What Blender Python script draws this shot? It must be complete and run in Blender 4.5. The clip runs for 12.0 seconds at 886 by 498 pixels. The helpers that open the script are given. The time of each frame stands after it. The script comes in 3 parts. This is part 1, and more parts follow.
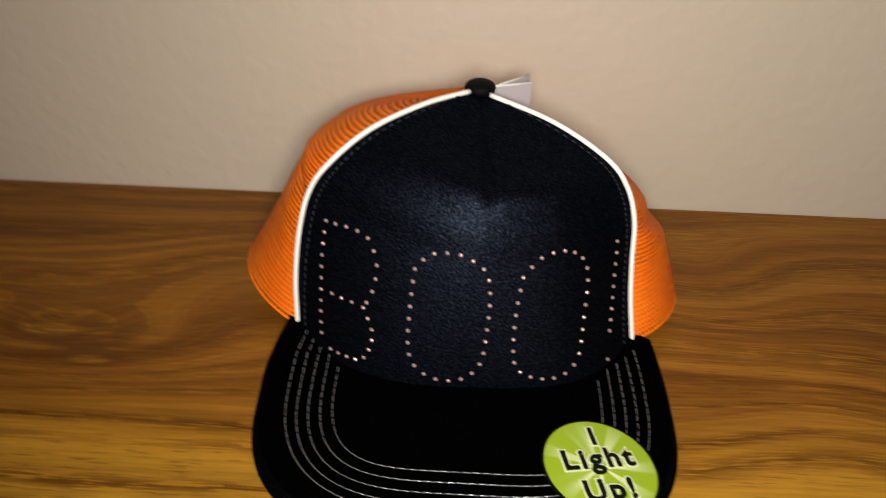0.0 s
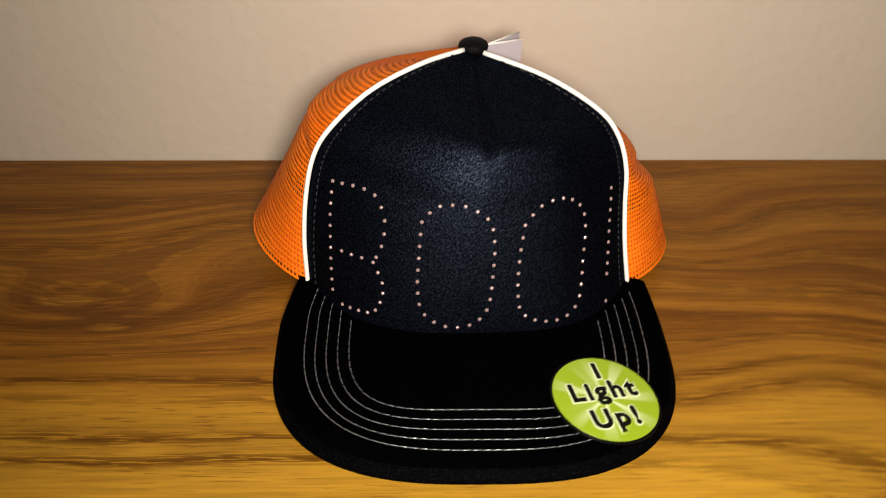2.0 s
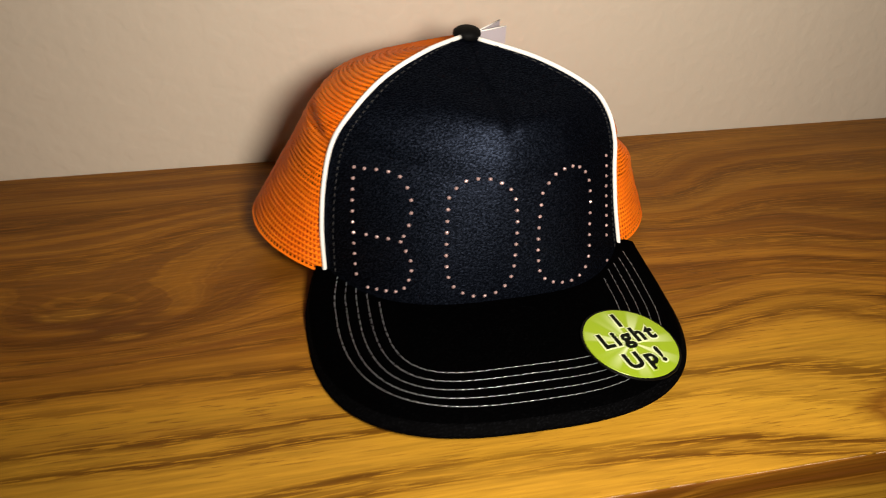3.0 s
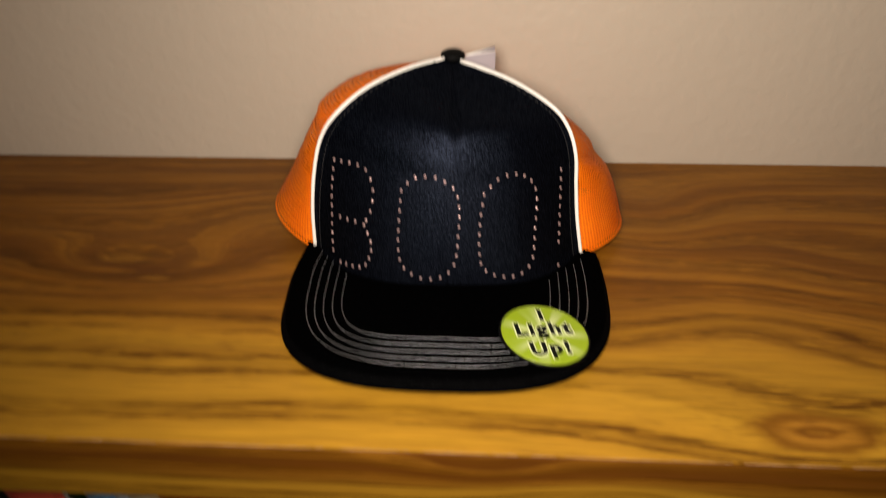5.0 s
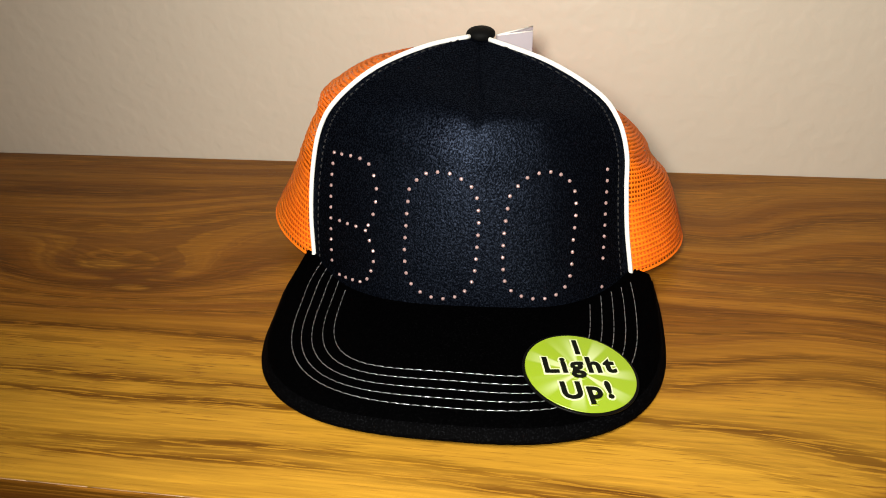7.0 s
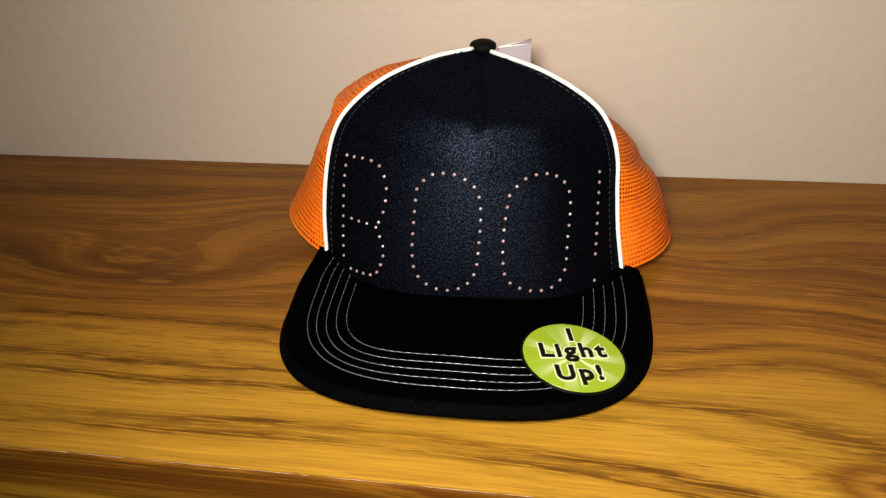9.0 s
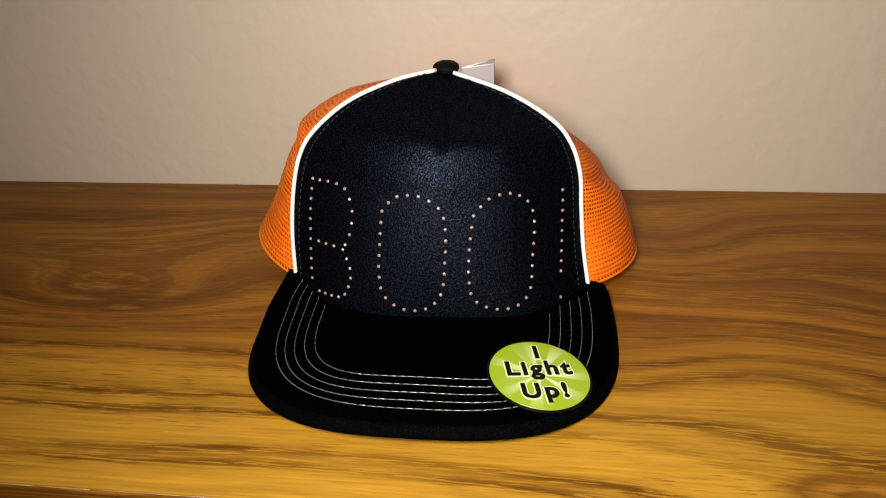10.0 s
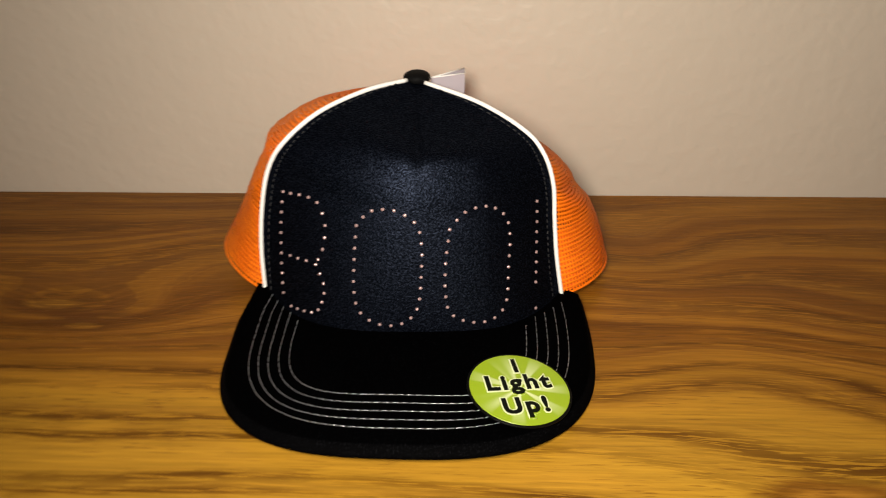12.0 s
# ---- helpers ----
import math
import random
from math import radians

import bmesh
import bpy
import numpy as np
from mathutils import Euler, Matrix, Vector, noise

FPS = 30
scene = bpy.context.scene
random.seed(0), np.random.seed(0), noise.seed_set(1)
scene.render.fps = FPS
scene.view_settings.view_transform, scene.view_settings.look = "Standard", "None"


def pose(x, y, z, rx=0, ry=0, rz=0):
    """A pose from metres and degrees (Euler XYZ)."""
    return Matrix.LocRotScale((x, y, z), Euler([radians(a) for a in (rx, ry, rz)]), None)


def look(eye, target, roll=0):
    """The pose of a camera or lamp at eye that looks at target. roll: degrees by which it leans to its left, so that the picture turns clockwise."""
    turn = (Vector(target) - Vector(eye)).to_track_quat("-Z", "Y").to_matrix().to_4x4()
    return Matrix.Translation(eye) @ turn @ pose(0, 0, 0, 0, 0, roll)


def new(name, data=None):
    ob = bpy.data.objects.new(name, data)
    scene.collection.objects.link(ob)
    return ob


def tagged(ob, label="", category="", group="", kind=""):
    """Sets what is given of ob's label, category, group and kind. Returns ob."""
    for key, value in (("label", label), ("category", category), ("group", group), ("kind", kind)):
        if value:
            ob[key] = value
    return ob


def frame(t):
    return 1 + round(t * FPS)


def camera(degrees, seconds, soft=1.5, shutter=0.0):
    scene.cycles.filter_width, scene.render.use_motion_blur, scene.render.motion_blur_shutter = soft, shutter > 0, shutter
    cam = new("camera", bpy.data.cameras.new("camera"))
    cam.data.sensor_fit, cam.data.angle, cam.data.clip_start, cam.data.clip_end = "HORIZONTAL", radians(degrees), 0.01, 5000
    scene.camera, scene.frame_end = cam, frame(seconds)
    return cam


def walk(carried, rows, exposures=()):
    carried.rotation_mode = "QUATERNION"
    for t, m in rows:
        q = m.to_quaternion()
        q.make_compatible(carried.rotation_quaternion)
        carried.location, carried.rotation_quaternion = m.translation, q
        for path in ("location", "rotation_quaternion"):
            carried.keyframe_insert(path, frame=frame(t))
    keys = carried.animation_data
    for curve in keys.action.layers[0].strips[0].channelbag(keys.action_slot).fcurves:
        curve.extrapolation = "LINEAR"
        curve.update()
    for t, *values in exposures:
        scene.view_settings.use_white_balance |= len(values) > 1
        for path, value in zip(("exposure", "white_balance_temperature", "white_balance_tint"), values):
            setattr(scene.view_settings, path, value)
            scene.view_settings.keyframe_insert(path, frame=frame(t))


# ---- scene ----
cam = camera(64.78, 12.0, 1.0, 0.75)
PATH = [
    (0, (-0.01931, -0.25827, 0.25490), (-0.02792, 0.15169, -0.03120), 1.956),
    (0.1, (-0.01786, -0.26052, 0.25531), (-0.03543, 0.15137, -0.02759), 0.715),
    (0.2, (-0.01984, -0.26305, 0.25714), (-0.04200, 0.14694, -0.02820), 0.668),
    (0.5, (-0.02003, -0.27068, 0.26527), (-0.05176, 0.13099, -0.03080), -0.577),
    (1, (-0.00927, -0.28355, 0.27639), (-0.05017, 0.11930, -0.01693), -2.110),
    (1.5, (-0.00925, -0.28192, 0.26765), (-0.03461, 0.11776, -0.03171), -0.955),
    (2, (-0.03094, -0.27572, 0.25678), (-0.02453, 0.12214, -0.04598), 0.415),
    (2.5, (-0.07599, -0.27849, 0.24929), (-0.01358, 0.11691, -0.05032), 0.414),
    (3, (-0.09985, -0.29428, 0.25267), (-0.01412, 0.09988, -0.04278), 1.824),
    (3.2, (-0.11194, -0.29577, 0.25403), (-0.01825, 0.09578, -0.04248), 3.106),
    (4.8, (-0.00550, -0.34497, 0.28274), (-0.02313, 0.06443, -0.00376), -0.860),
    (5, (0.01049, -0.36220, 0.26888), (-0.01738, 0.05119, -0.01100), -0.989),
    (5.4, (0.02910, -0.37105, 0.25534), (-0.02196, 0.03849, -0.02692), -0.011),
    (5.5, (0.03339, -0.36567, 0.25384), (-0.03205, 0.04338, -0.02615), -1.264),
    (5.7, (0.03491, -0.35423, 0.24884), (-0.03833, 0.05129, -0.03434), -1.522),
    (6, (0.03621, -0.32894, 0.23591), (-0.03206, 0.07987, -0.04376), -1.134),
    (6.5, (0.03088, -0.29950, 0.21776), (-0.03219, 0.12095, -0.04538), -1.981),
    (7, (0.02589, -0.30324, 0.22114), (-0.04260, 0.11689, -0.04115), -2.226),
    (8.8, (0.02393, -0.32882, 0.23166), (-0.03947, 0.09221, -0.03047), -1.521),
    (9, (0.02696, -0.33048, 0.23089), (-0.04082, 0.09233, -0.02724), -1.908),
    (9.5, (0.03134, -0.33028, 0.23403), (-0.02979, 0.09548, -0.02090), -2.093),
    (10, (0.03666, -0.32887, 0.23724), (-0.02034, 0.09877, -0.01550), -2.481),
    (10.5, (0.03446, -0.32582, 0.23520), (-0.01727, 0.10463, -0.01388), -1.406),
    (11, (0.03520, -0.32672, 0.23599), (-0.01956, 0.10373, -0.01243), -1.488),
    (11.5, (0.03381, -0.33007, 0.23855), (-0.02022, 0.10013, -0.01046), -1.253),
    (11.8, (0.03147, -0.33137, 0.24494), (-0.01132, 0.09949, -0.00511), -1.133),
    (11.9, (0.02942, -0.32669, 0.24485), (-0.00515, 0.10242, -0.00944), -1.309),
    (12, (0.02383, -0.32162, 0.24389), (0.00110, 0.10689, -0.01274), -0.967),
]
EXPOSURES = [(0, -0.25, 6300, 9), (1, -0.1, 6400, 10), (1.5, -0.2, 6500, 10), (2, -0.04, 6500, 10), (2.5, 0.0, 6600, 10), (3.2, 0.0, 6600, 11), (5, -0.28, 6900, 15), (5.5, -0.12, 6900, 15),
             (6, 0.10, 6500, 10), (6.5, 0.24, 6200, 8), (7, 0.24, 6150, 7), (9, 0.02, 6350, 10), (11, -0.04, 6400, 10), (12, -0.1, 6550, 11)]
walk(cam, [(t, look(eye, target, roll)) for t, eye, target, roll in PATH], EXPOSURES)

# ---- light: the small torch of the filming phone, and the dim room round it ----
world = bpy.data.worlds.new("world")
scene.world = world
world.use_nodes = True
world.node_tree.nodes["Background"].inputs[0].default_value = (1.0, 0.85, 0.7, 1)
world.node_tree.nodes["Background"].inputs[1].default_value = 0.02
torch = bpy.data.lights.new("phone_torch", "SPOT")
torch.energy, torch.color, torch.shadow_soft_size = 13.4, (1.0, 0.91, 0.77), 0.048
torch.spot_size, torch.spot_blend = radians(138), 1.0
new("phone_torch", torch).matrix_world = look((-0.006, -0.332, 0.280), (0.085, 0.1, 0.02))


# ---- materials ----
class Nodes:
    """A short way to write shader node trees."""

    def __init__(self, name):
        self.mat = bpy.data.materials.new(name)
        self.mat.use_nodes = True
        self.tree = self.mat.node_tree
        self.bsdf = self.tree.nodes["Principled BSDF"]
        self.coord = self.tree.nodes.new("ShaderNodeTexCoord")

    def put(self, socket, value):
        if isinstance(value, bpy.types.NodeSocket):
            self.tree.links.new(value, socket)
        else:
            socket.default_value = value

    def op(self, kind, a, b=0.0, c=0.0):
        n = self.tree.nodes.new("ShaderNodeMath")
        n.operation = kind
        for i, v in enumerate((a, b, c)):
            self.put(n.inputs[i], v)
        return n.outputs[0]

    def xyz(self, coord="Object"):
        n = self.tree.nodes.new("ShaderNodeSeparateXYZ")
        self.put(n.inputs[0], self.coord.outputs[coord])
        return n.outputs[0], n.outputs[1], n.outputs[2]

    def vec(self, x, y, z):
        n = self.tree.nodes.new("ShaderNodeCombineXYZ")
        for i, v in enumerate((x, y, z)):
            self.put(n.inputs[i], v)
        return n.outputs[0]

    def scaled(self, x, y, z, coord="Object"):
        n = self.tree.nodes.new("ShaderNodeMapping")
        n.inputs["Scale"].default_value = (x, y, z)
        self.put(n.inputs[0], self.coord.outputs[coord])
        return n.outputs[0]

    def noise(self, vector, scale=1.0, detail=3.0, rough=0.5, distort=0.0):
        n = self.tree.nodes.new("ShaderNodeTexNoise")
        self.put(n.inputs["Vector"], vector)
        n.inputs["Scale"].default_value, n.inputs["Detail"].default_value = scale, detail
        n.inputs["Roughness"].default_value, n.inputs["Distortion"].default_value = rough, distort
        return n.outputs["Fac"]

    def ramp(self, fac, *stops):
        n = self.tree.nodes.new("ShaderNodeValToRGB")
        self.put(n.inputs[0], fac)
        e = n.color_ramp.elements
        while len(e) < len(stops):
            e.new(0.5)
        for el, (pos, col) in zip(e, stops):
            el.position = pos
            el.color = (*col, 1) if isinstance(col, tuple) else (col, col, col, 1)
        return n.outputs[0]

    def mix(self, fac, a, b, blend="MIX"):
        n = self.tree.nodes.new("ShaderNodeMix")
        n.data_type, n.blend_type = "RGBA", blend
        self.put(n.inputs[0], fac)
        self.put(n.inputs[6], (*a, 1) if isinstance(a, tuple) else a)
        self.put(n.inputs[7], (*b, 1) if isinstance(b, tuple) else b)
        return n.outputs[2]

    def bump(self, height, strength=0.3, distance=0.001):
        n = self.tree.nodes.new("ShaderNodeBump")
        n.inputs["Strength"].default_value, n.inputs["Distance"].default_value = strength, distance
        self.put(n.inputs["Height"], height)
        self.put(self.bsdf.inputs["Normal"], n.outputs[0])

    def done(self, colour=None, rough=None, **more):
        if colour is not None:
            self.put(self.bsdf.inputs["Base Color"], (*colour, 1) if isinstance(colour, tuple) else colour)
        if rough is not None:
            self.put(self.bsdf.inputs["Roughness"], rough)
        for key, value in more.items():
            self.put(self.bsdf.inputs[key.replace("_", " ")], value)
        return self.mat


def swell(n, x, y, at, size, height):
    """A smooth hill in the wood's growth field, round a knot or an arch of the grain."""
    dx = n.op("DIVIDE", n.op("SUBTRACT", x, at[0]), size[0])
    dy = n.op("DIVIDE", n.op("SUBTRACT", y, at[1]), size[1])
    r = n.op("ADD", n.op("MULTIPLY", dx, dx), n.op("MULTIPLY", dy, dy))
    return n.op("MULTIPLY", n.op("EXPONENT", n.op("MULTIPLY", r, -1.0)), height)


# how dark the pore bundles are, from the front edge of the board to its back
SEASONS = [(0.0, 0.10), (0.045, 0.10), (0.055, 0.90), (0.068, 0.30), (0.084, 1.0), (0.098, 0.10), (0.152, 0.05), (0.165, 0.95), (0.180, 0.20), (0.192, 0.25), (0.205, 1.0), (0.220, 0.10),
           (0.260, 0.05), (0.273, 0.80), (0.288, 0.15), (0.300, 0.20), (0.314, 1.0), (0.332, 0.15), (0.375, 0.05), (0.390, 0.75), (0.405, 0.10), (0.46, 0.70), (0.48, 0.05),
           (0.56, 0.75), (0.58, 0.05), (0.67, 0.65), (0.70, 0.05), (0.80, 0.65), (0.84, 0.10), (0.95, 0.40)]


def oak(name, knots, across="y", shift=0.0, steep=6.0, pace=3.2258, sap=(0.418, 0.219, 0.019), core=(0.275, 0.102, 0.006)):
    """Honey-stained oak veneer, its grain along x, with knots and arched figure."""
    n = Nodes(name)
    x, y, z = n.xyz()
    if across == "z":
        y, x = z, n.op("MULTIPLY", x, 0.55)

    def grain(a, b, c, detail=2.0, rough=0.5, of=None):
        return n.noise(n.vec(n.op("MULTIPLY", x, a), n.op("MULTIPLY", y if of is None else of, b), c), 1.0, detail, rough)

    slow = grain(3.5, 9.0, 0.0)
    field = n.op("ADD", y, n.op("MULTIPLY", n.op("SUBTRACT", slow, 0.5), 0.022))
    for at, size, height in knots:
        field = n.op("ADD", field, swell(n, x, y, at, size, height))
    field = n.op("ADD", field, n.op("MULTIPLY", n.op("SUBTRACT", grain(14.0, 60.0, 1.0, 4.0, 0.6), 0.5), 0.007))
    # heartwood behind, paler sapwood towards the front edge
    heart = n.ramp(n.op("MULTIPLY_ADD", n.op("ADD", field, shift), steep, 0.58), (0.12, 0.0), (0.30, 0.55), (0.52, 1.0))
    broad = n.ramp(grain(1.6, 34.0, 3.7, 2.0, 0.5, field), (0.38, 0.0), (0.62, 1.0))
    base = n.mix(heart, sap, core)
    base = n.mix(n.op("MULTIPLY", broad, n.op("MULTIPLY_ADD", heart, 0.42, 0.22)), base, (0.105, 0.034, 0.004))
    figure = n.ramp(grain(2.6, 64.0, 8.0, 3.0, 0.55, field), (0.44, 0.0), (0.52, 0.6), (0.64, 1.0))
    base = n.mix(n.op("MULTIPLY", figure, n.op("MULTIPLY_ADD", heart, 0.40, 0.10)), base, (0.43, 0.190, 0.020))
    for at, size, height in knots:
        if height > 0.04:
            eye = swell(n, x, y, (at[0] + 0.012, at[1] - 0.002), (size[0] * 0.55, size[1] * 0.5), 1.0)
            base = n.mix(n.op("MULTIPLY", n.op("MULTIPLY", eye, n.ramp(grain(26.0, 110.0, 4.4), (0.44, 1.0), (0.56, 0.0))), 0.95), base, (0.075, 0.025, 0.004))
            for dx, dy, wide in ((-0.008, 0.008, 0.020), (0.022, -0.0136, 0.012)):
                halo = swell(n, x, y, (at[0] + dx, at[1] + dy), (wide * 1.9, wide * 0.62), 1.0)
                base = n.mix(n.op("MULTIPLY", halo, 0.78), base, (0.090, 0.030, 0.004))
                pith = n.ramp(swell(n, x, y, (at[0] + dx, at[1] + dy), (wide, wide * 0.27), 1.0), (0.3, 0.0), (0.7, 1.0))
                base = n.mix(n.op("MULTIPLY", pith, 0.85), base, (0.40, 0.180, 0.020))
        elif at[1] < -0.1:
            for wide, col in ((0.034, (0.150, 0.052, 0.004)), (0.021, (0.37, 0.165, 0.018)), (0.011, (0.17, 0.060, 0.005)), (0.006, (0.33, 0.145, 0.016))):
                ring = n.ramp(n.op("ADD", swell(n, x, y, at, (wide, wide * 0.40), 1.0), n.op("MULTIPLY", n.op("SUBTRACT", grain(60.0, 150.0, 5.5, 3.0), 0.5), 0.5)), (0.25, 0.0), (0.55, 1.0))
                base = n.mix(n.op("MULTIPLY", ring, 0.85), base, col)
    # growth rings
    ring = n.ramp(grain(1.6, 105.0, 0.0, 4.0, 0.7, field), (0.41, 1.0), (0.45, 0.4), (0.50, 0.0))
    col = n.mix(n.op("MULTIPLY", ring, n.op("MULTIPLY_ADD", heart, 0.40, 0.15)), base, (0.115, 0.036, 0.006))
    # bundles of open pores: dark bands of short streaks with clear wood between them
    run = n.op("MULTIPLY_ADD", n.op("ADD", field, shift), pace, 0.4516)
    season = n.ramp(run, *SEASONS)
    patchy = n.ramp(grain(7.0, 40.0, 6.0, 2.0, 0.5, field), (0.36, 0.40), (0.54, 1.0))
    bundle = n.op("MULTIPLY", season, patchy)
    lay = n.op("MULTIPLY_ADD", n.op("SUBTRACT", field, y), 0.5, y)
    streak = n.ramp(grain(34.0, 820.0, 2.0, 2.0, 0.60, lay), (0.44, 0.0), (0.485, 1.0))
    col = n.mix(n.op("MULTIPLY", bundle, 0.42), col, (0.19, 0.072, 0.003))
    col = n.mix(n.op("MULTIPLY", n.op("MULTIPLY", streak, bundle), 0.97), col, (0.070, 0.022, 0.001))
    pores = n.ramp(grain(48.0, 950.0, 0.0, 2.0, 0.6), (0.58, 0.0), (0.65, 1.0))
    spread = n.ramp(grain(5.0, 22.0, 9.0), (0.44, 0.10), (0.60, 0.9))
    col = n.mix(n.op("MULTIPLY", n.op("MULTIPLY", pores, spread), 0.70), col, (0.105, 0.034, 0.004))
    fine = grain(22.0, 600.0, 4.0, 3.0)
    col = n.mix(0.34, col, n.ramp(fine, (0.3, 0.25), (0.7, 0.75)), "OVERLAY")
    n.bump(n.op("ADD", n.op("MULTIPLY", pores, -0.6), n.op("MULTIPLY", fine, 0.4)), 0.25, 0.0004)
    smear = n.noise(n.scaled(9, 14, 9), 1.0, 3.0)
    return n.done(col, n.op("MULTIPLY_ADD", smear, 0.20, 0.36), Specular_IOR_Level=0.2)


KNOTS_TOP = [((-0.225, 0.008), (0.075, 0.028), 0.050), ((0.177, -0.119), (0.080, 0.034), 0.027),
             ((-0.13, 0.09), (0.08, 0.05), -0.030), ((0.13, 0.09), (0.05, 0.05), 0.035),
             ((0.17, -0.035), (0.06, 0.03), -0.018), ((0.30, 0.02), (0.10, 0.04), 0.03), ((0.34, -0.07), (0.12, 0.06), 0.030)]
OAK_TOP = oak("honey_oak_veneer", KNOTS_TOP)
OAK_EDGE = oak("honey_oak_edge", [((0.008, -0.010), (0.022, 0.012), 0.012), ((0.040, -0.030), (0.030, 0.014), -0.012)], "z", 0.0165, 42.0, 8.0, core=(0.135, 0.046, 0.004))
OAK_DARK = oak("oak_inside", [], "y", 0.1)


def plaster(name, colour):
    n = Nodes(name)
    lumps = n.noise(n.scaled(1, 1, 1), 210.0, 1.0, 0.4)
    orange_peel = n.ramp(n.noise(n.scaled(1, 1, 1), 95.0, 1.0, 0.4), (0.42, 0.0), (0.62, 1.0))
    stain = n.noise(n.scaled(1, 1, 1), 2.2, 4.0)
    n.bump(n.op("ADD", n.op("MULTIPLY", lumps, 0.8), orange_peel), 0.15, 0.0012)
    a = tuple(c * 0.94 for c in colour)
    return n.done(n.mix(n.ramp(stain, (0.35, 0.0), (0.65, 1.0)), a, colour), 0.40, Specular_IOR_Level=0.4)


WALL = plaster("beige_wall_paint", (0.595, 0.520, 0.435))
CEIL = plaster("white_ceiling_paint", (0.75, 0.72, 0.68))


def cloth(name, colour, fleck, weave=900.0, rough=0.75, sheen=0.25, amount=0.25, gloss=0.3, tint=(1.0, 1.0, 1.0), relief=0.5):
    n = Nodes(name)
    grain = n.noise(n.scaled(1, 1, 1), weave, 2.0, 0.7)
    soft = n.noise(n.scaled(1, 1, 1), 60.0, 3.0)
    spots = n.op("MULTIPLY", n.ramp(grain, (0.56, 0.0), (0.70, 1.0)), amount)
    col = n.mix(spots, n.mix(soft, tuple(c * 0.8 for c in colour), colour), fleck)
    n.bump(grain, relief, 0.0005)
    return n.done(col, rough, Sheen_Weight=sheen, Sheen_Roughness=0.35, Specular_IOR_Level=gloss, Specular_Tint=(*tint, 1))


def satin(name, colour, shine, rough):
    """Black foam-backed satin: a dull pile with a broad bluish shine and a fine crimped grain."""
    n = Nodes(name)
    crimp = n.noise(n.scaled(1, 1, 0.7), 1400.0, 2.0, 0.6)
    pile = n.noise(n.scaled(1, 1, 1), 650.0, 2.0, 0.5)
    soft = n.noise(n.scaled(1, 1, 1), 55.0, 3.0)
    height = n.op("ADD", crimp, n.op("MULTIPLY", pile, 0.8))
    n.bump(height, 0.6, 0.0005)
    bump = n.bsdf.inputs["Normal"].links[0].from_socket
    dull, gloss, both = (n.tree.nodes.new(k) for k in ("ShaderNodeBsdfDiffuse", "ShaderNodeBsdfGlossy", "ShaderNodeAddShader"))
    n.put(dull.inputs["Color"], n.mix(soft, tuple(c * 0.7 for c in colour), colour))
    n.put(gloss.inputs["Color"], n.mix(n.ramp(crimp, (0.46, 0.0), (0.66, 1.0)), tuple(c * 0.5 for c in shine), tuple(c * 3.0 for c in shine)))
    gloss.inputs["Roughness"].default_value = rough
    for k, node in enumerate((dull, gloss)):
        n.put(node.inputs["Normal"], bump)
        n.put(both.inputs[k], node.outputs[0])
    n.put(n.tree.nodes["Material Output"].inputs["Surface"], both.outputs[0])
    return n.mat


PANEL_CLOTH = satin("black_satin_foam_cloth", (0.0006, 0.0008, 0.0016), (0.0066, 0.0085, 0.0140), 0.49)
BRIM_CLOTH = cloth("black_twill", (0.0002, 0.0002, 0.0003), (0.020, 0.020, 0.023), 1100.0, 0.85, 0.0, 0.06, 0.008)
BUTTON_CLOTH = cloth("black_button_cloth", (0.0012, 0.0012, 0.0015), (0.008, 0.008, 0.009), 900.0, 0.7, 0.0, 0.2, 0.12)
# the brim's cloth again, paler: torchlight on the fuzzy rim painted into its flecks
LIT_EDGE_CLOTH = cloth("black_lit_edge_cloth", (0.0006, 0.0006, 0.0008), (0.050, 0.053, 0.064), 1400.0, 0.7, 0.0, 0.12, 0.012)
LINING = cloth("brim_lining", (0.02, 0.012, 0.008), (0.05, 0.03, 0.02))


def orange_mesh():
    n = Nodes("orange_polyester_mesh")
    tone = n.noise(n.scaled(1, 1, 1), 28.0, 3.0)
    thread = n.noise(n.scaled(1, 1, 1), 1500.0, 2.0)
    col = n.mix(n.ramp(tone, (0.35, 0.0), (0.65, 1.0)), (0.97, 0.182, 0.004), (1.0, 0.230, 0.008))
    n.bump(thread, 0.4, 0.0004)
    return n.done(col, 0.55, Specular_IOR_Level=0.25)


ORANGE = orange_mesh()


def plain(name, colour, rough=0.5, spread=0.06, scale=150.0, **more):
    n = Nodes(name)
    f = n.noise(n.scaled(1, 1, 1), scale, 3.0)
    lo, hi = tuple(c * (1 - spread) for c in colour), tuple(min(c * (1 + spread), 1) for c in colour)
    n.bump(f, 0.12, 0.0004)
    return n.done(n.mix(f, lo, hi), rough, **more)


PIPING = plain("white_piping", (0.86, 0.85, 0.83), 0.4)
THREAD = plain("white_thread", (0.62, 0.64, 0.70), 0.36, Metallic=0.8)
GREY_THREAD = plain("dull_grey_thread", (0.016, 0.016, 0.019), 0.6)
ORANGE_BAND = plain("orange_sweatband", (0.76, 0.115, 0.003), 0.8, 0.1)
STUD = plain("pink_metal_stud", (0.62, 0.42, 0.42), 0.3, 0.25, 900.0, Metallic=0.55)
CARD = plain("white_tag_card", (0.40, 0.37, 0.42), 0.5)
STICKER_EDGE = plain("black_sticker_rim", (0.002, 0.002, 0.002), 0.4, Specular_IOR_Level=0.1)
INK = plain("black_ink", (0.003, 0.004, 0.002), 0.5, Specular_IOR_Level=0.1)
PALE_INK = plain("pale_green_ink", (0.62, 0.68, 0.42), 0.35)
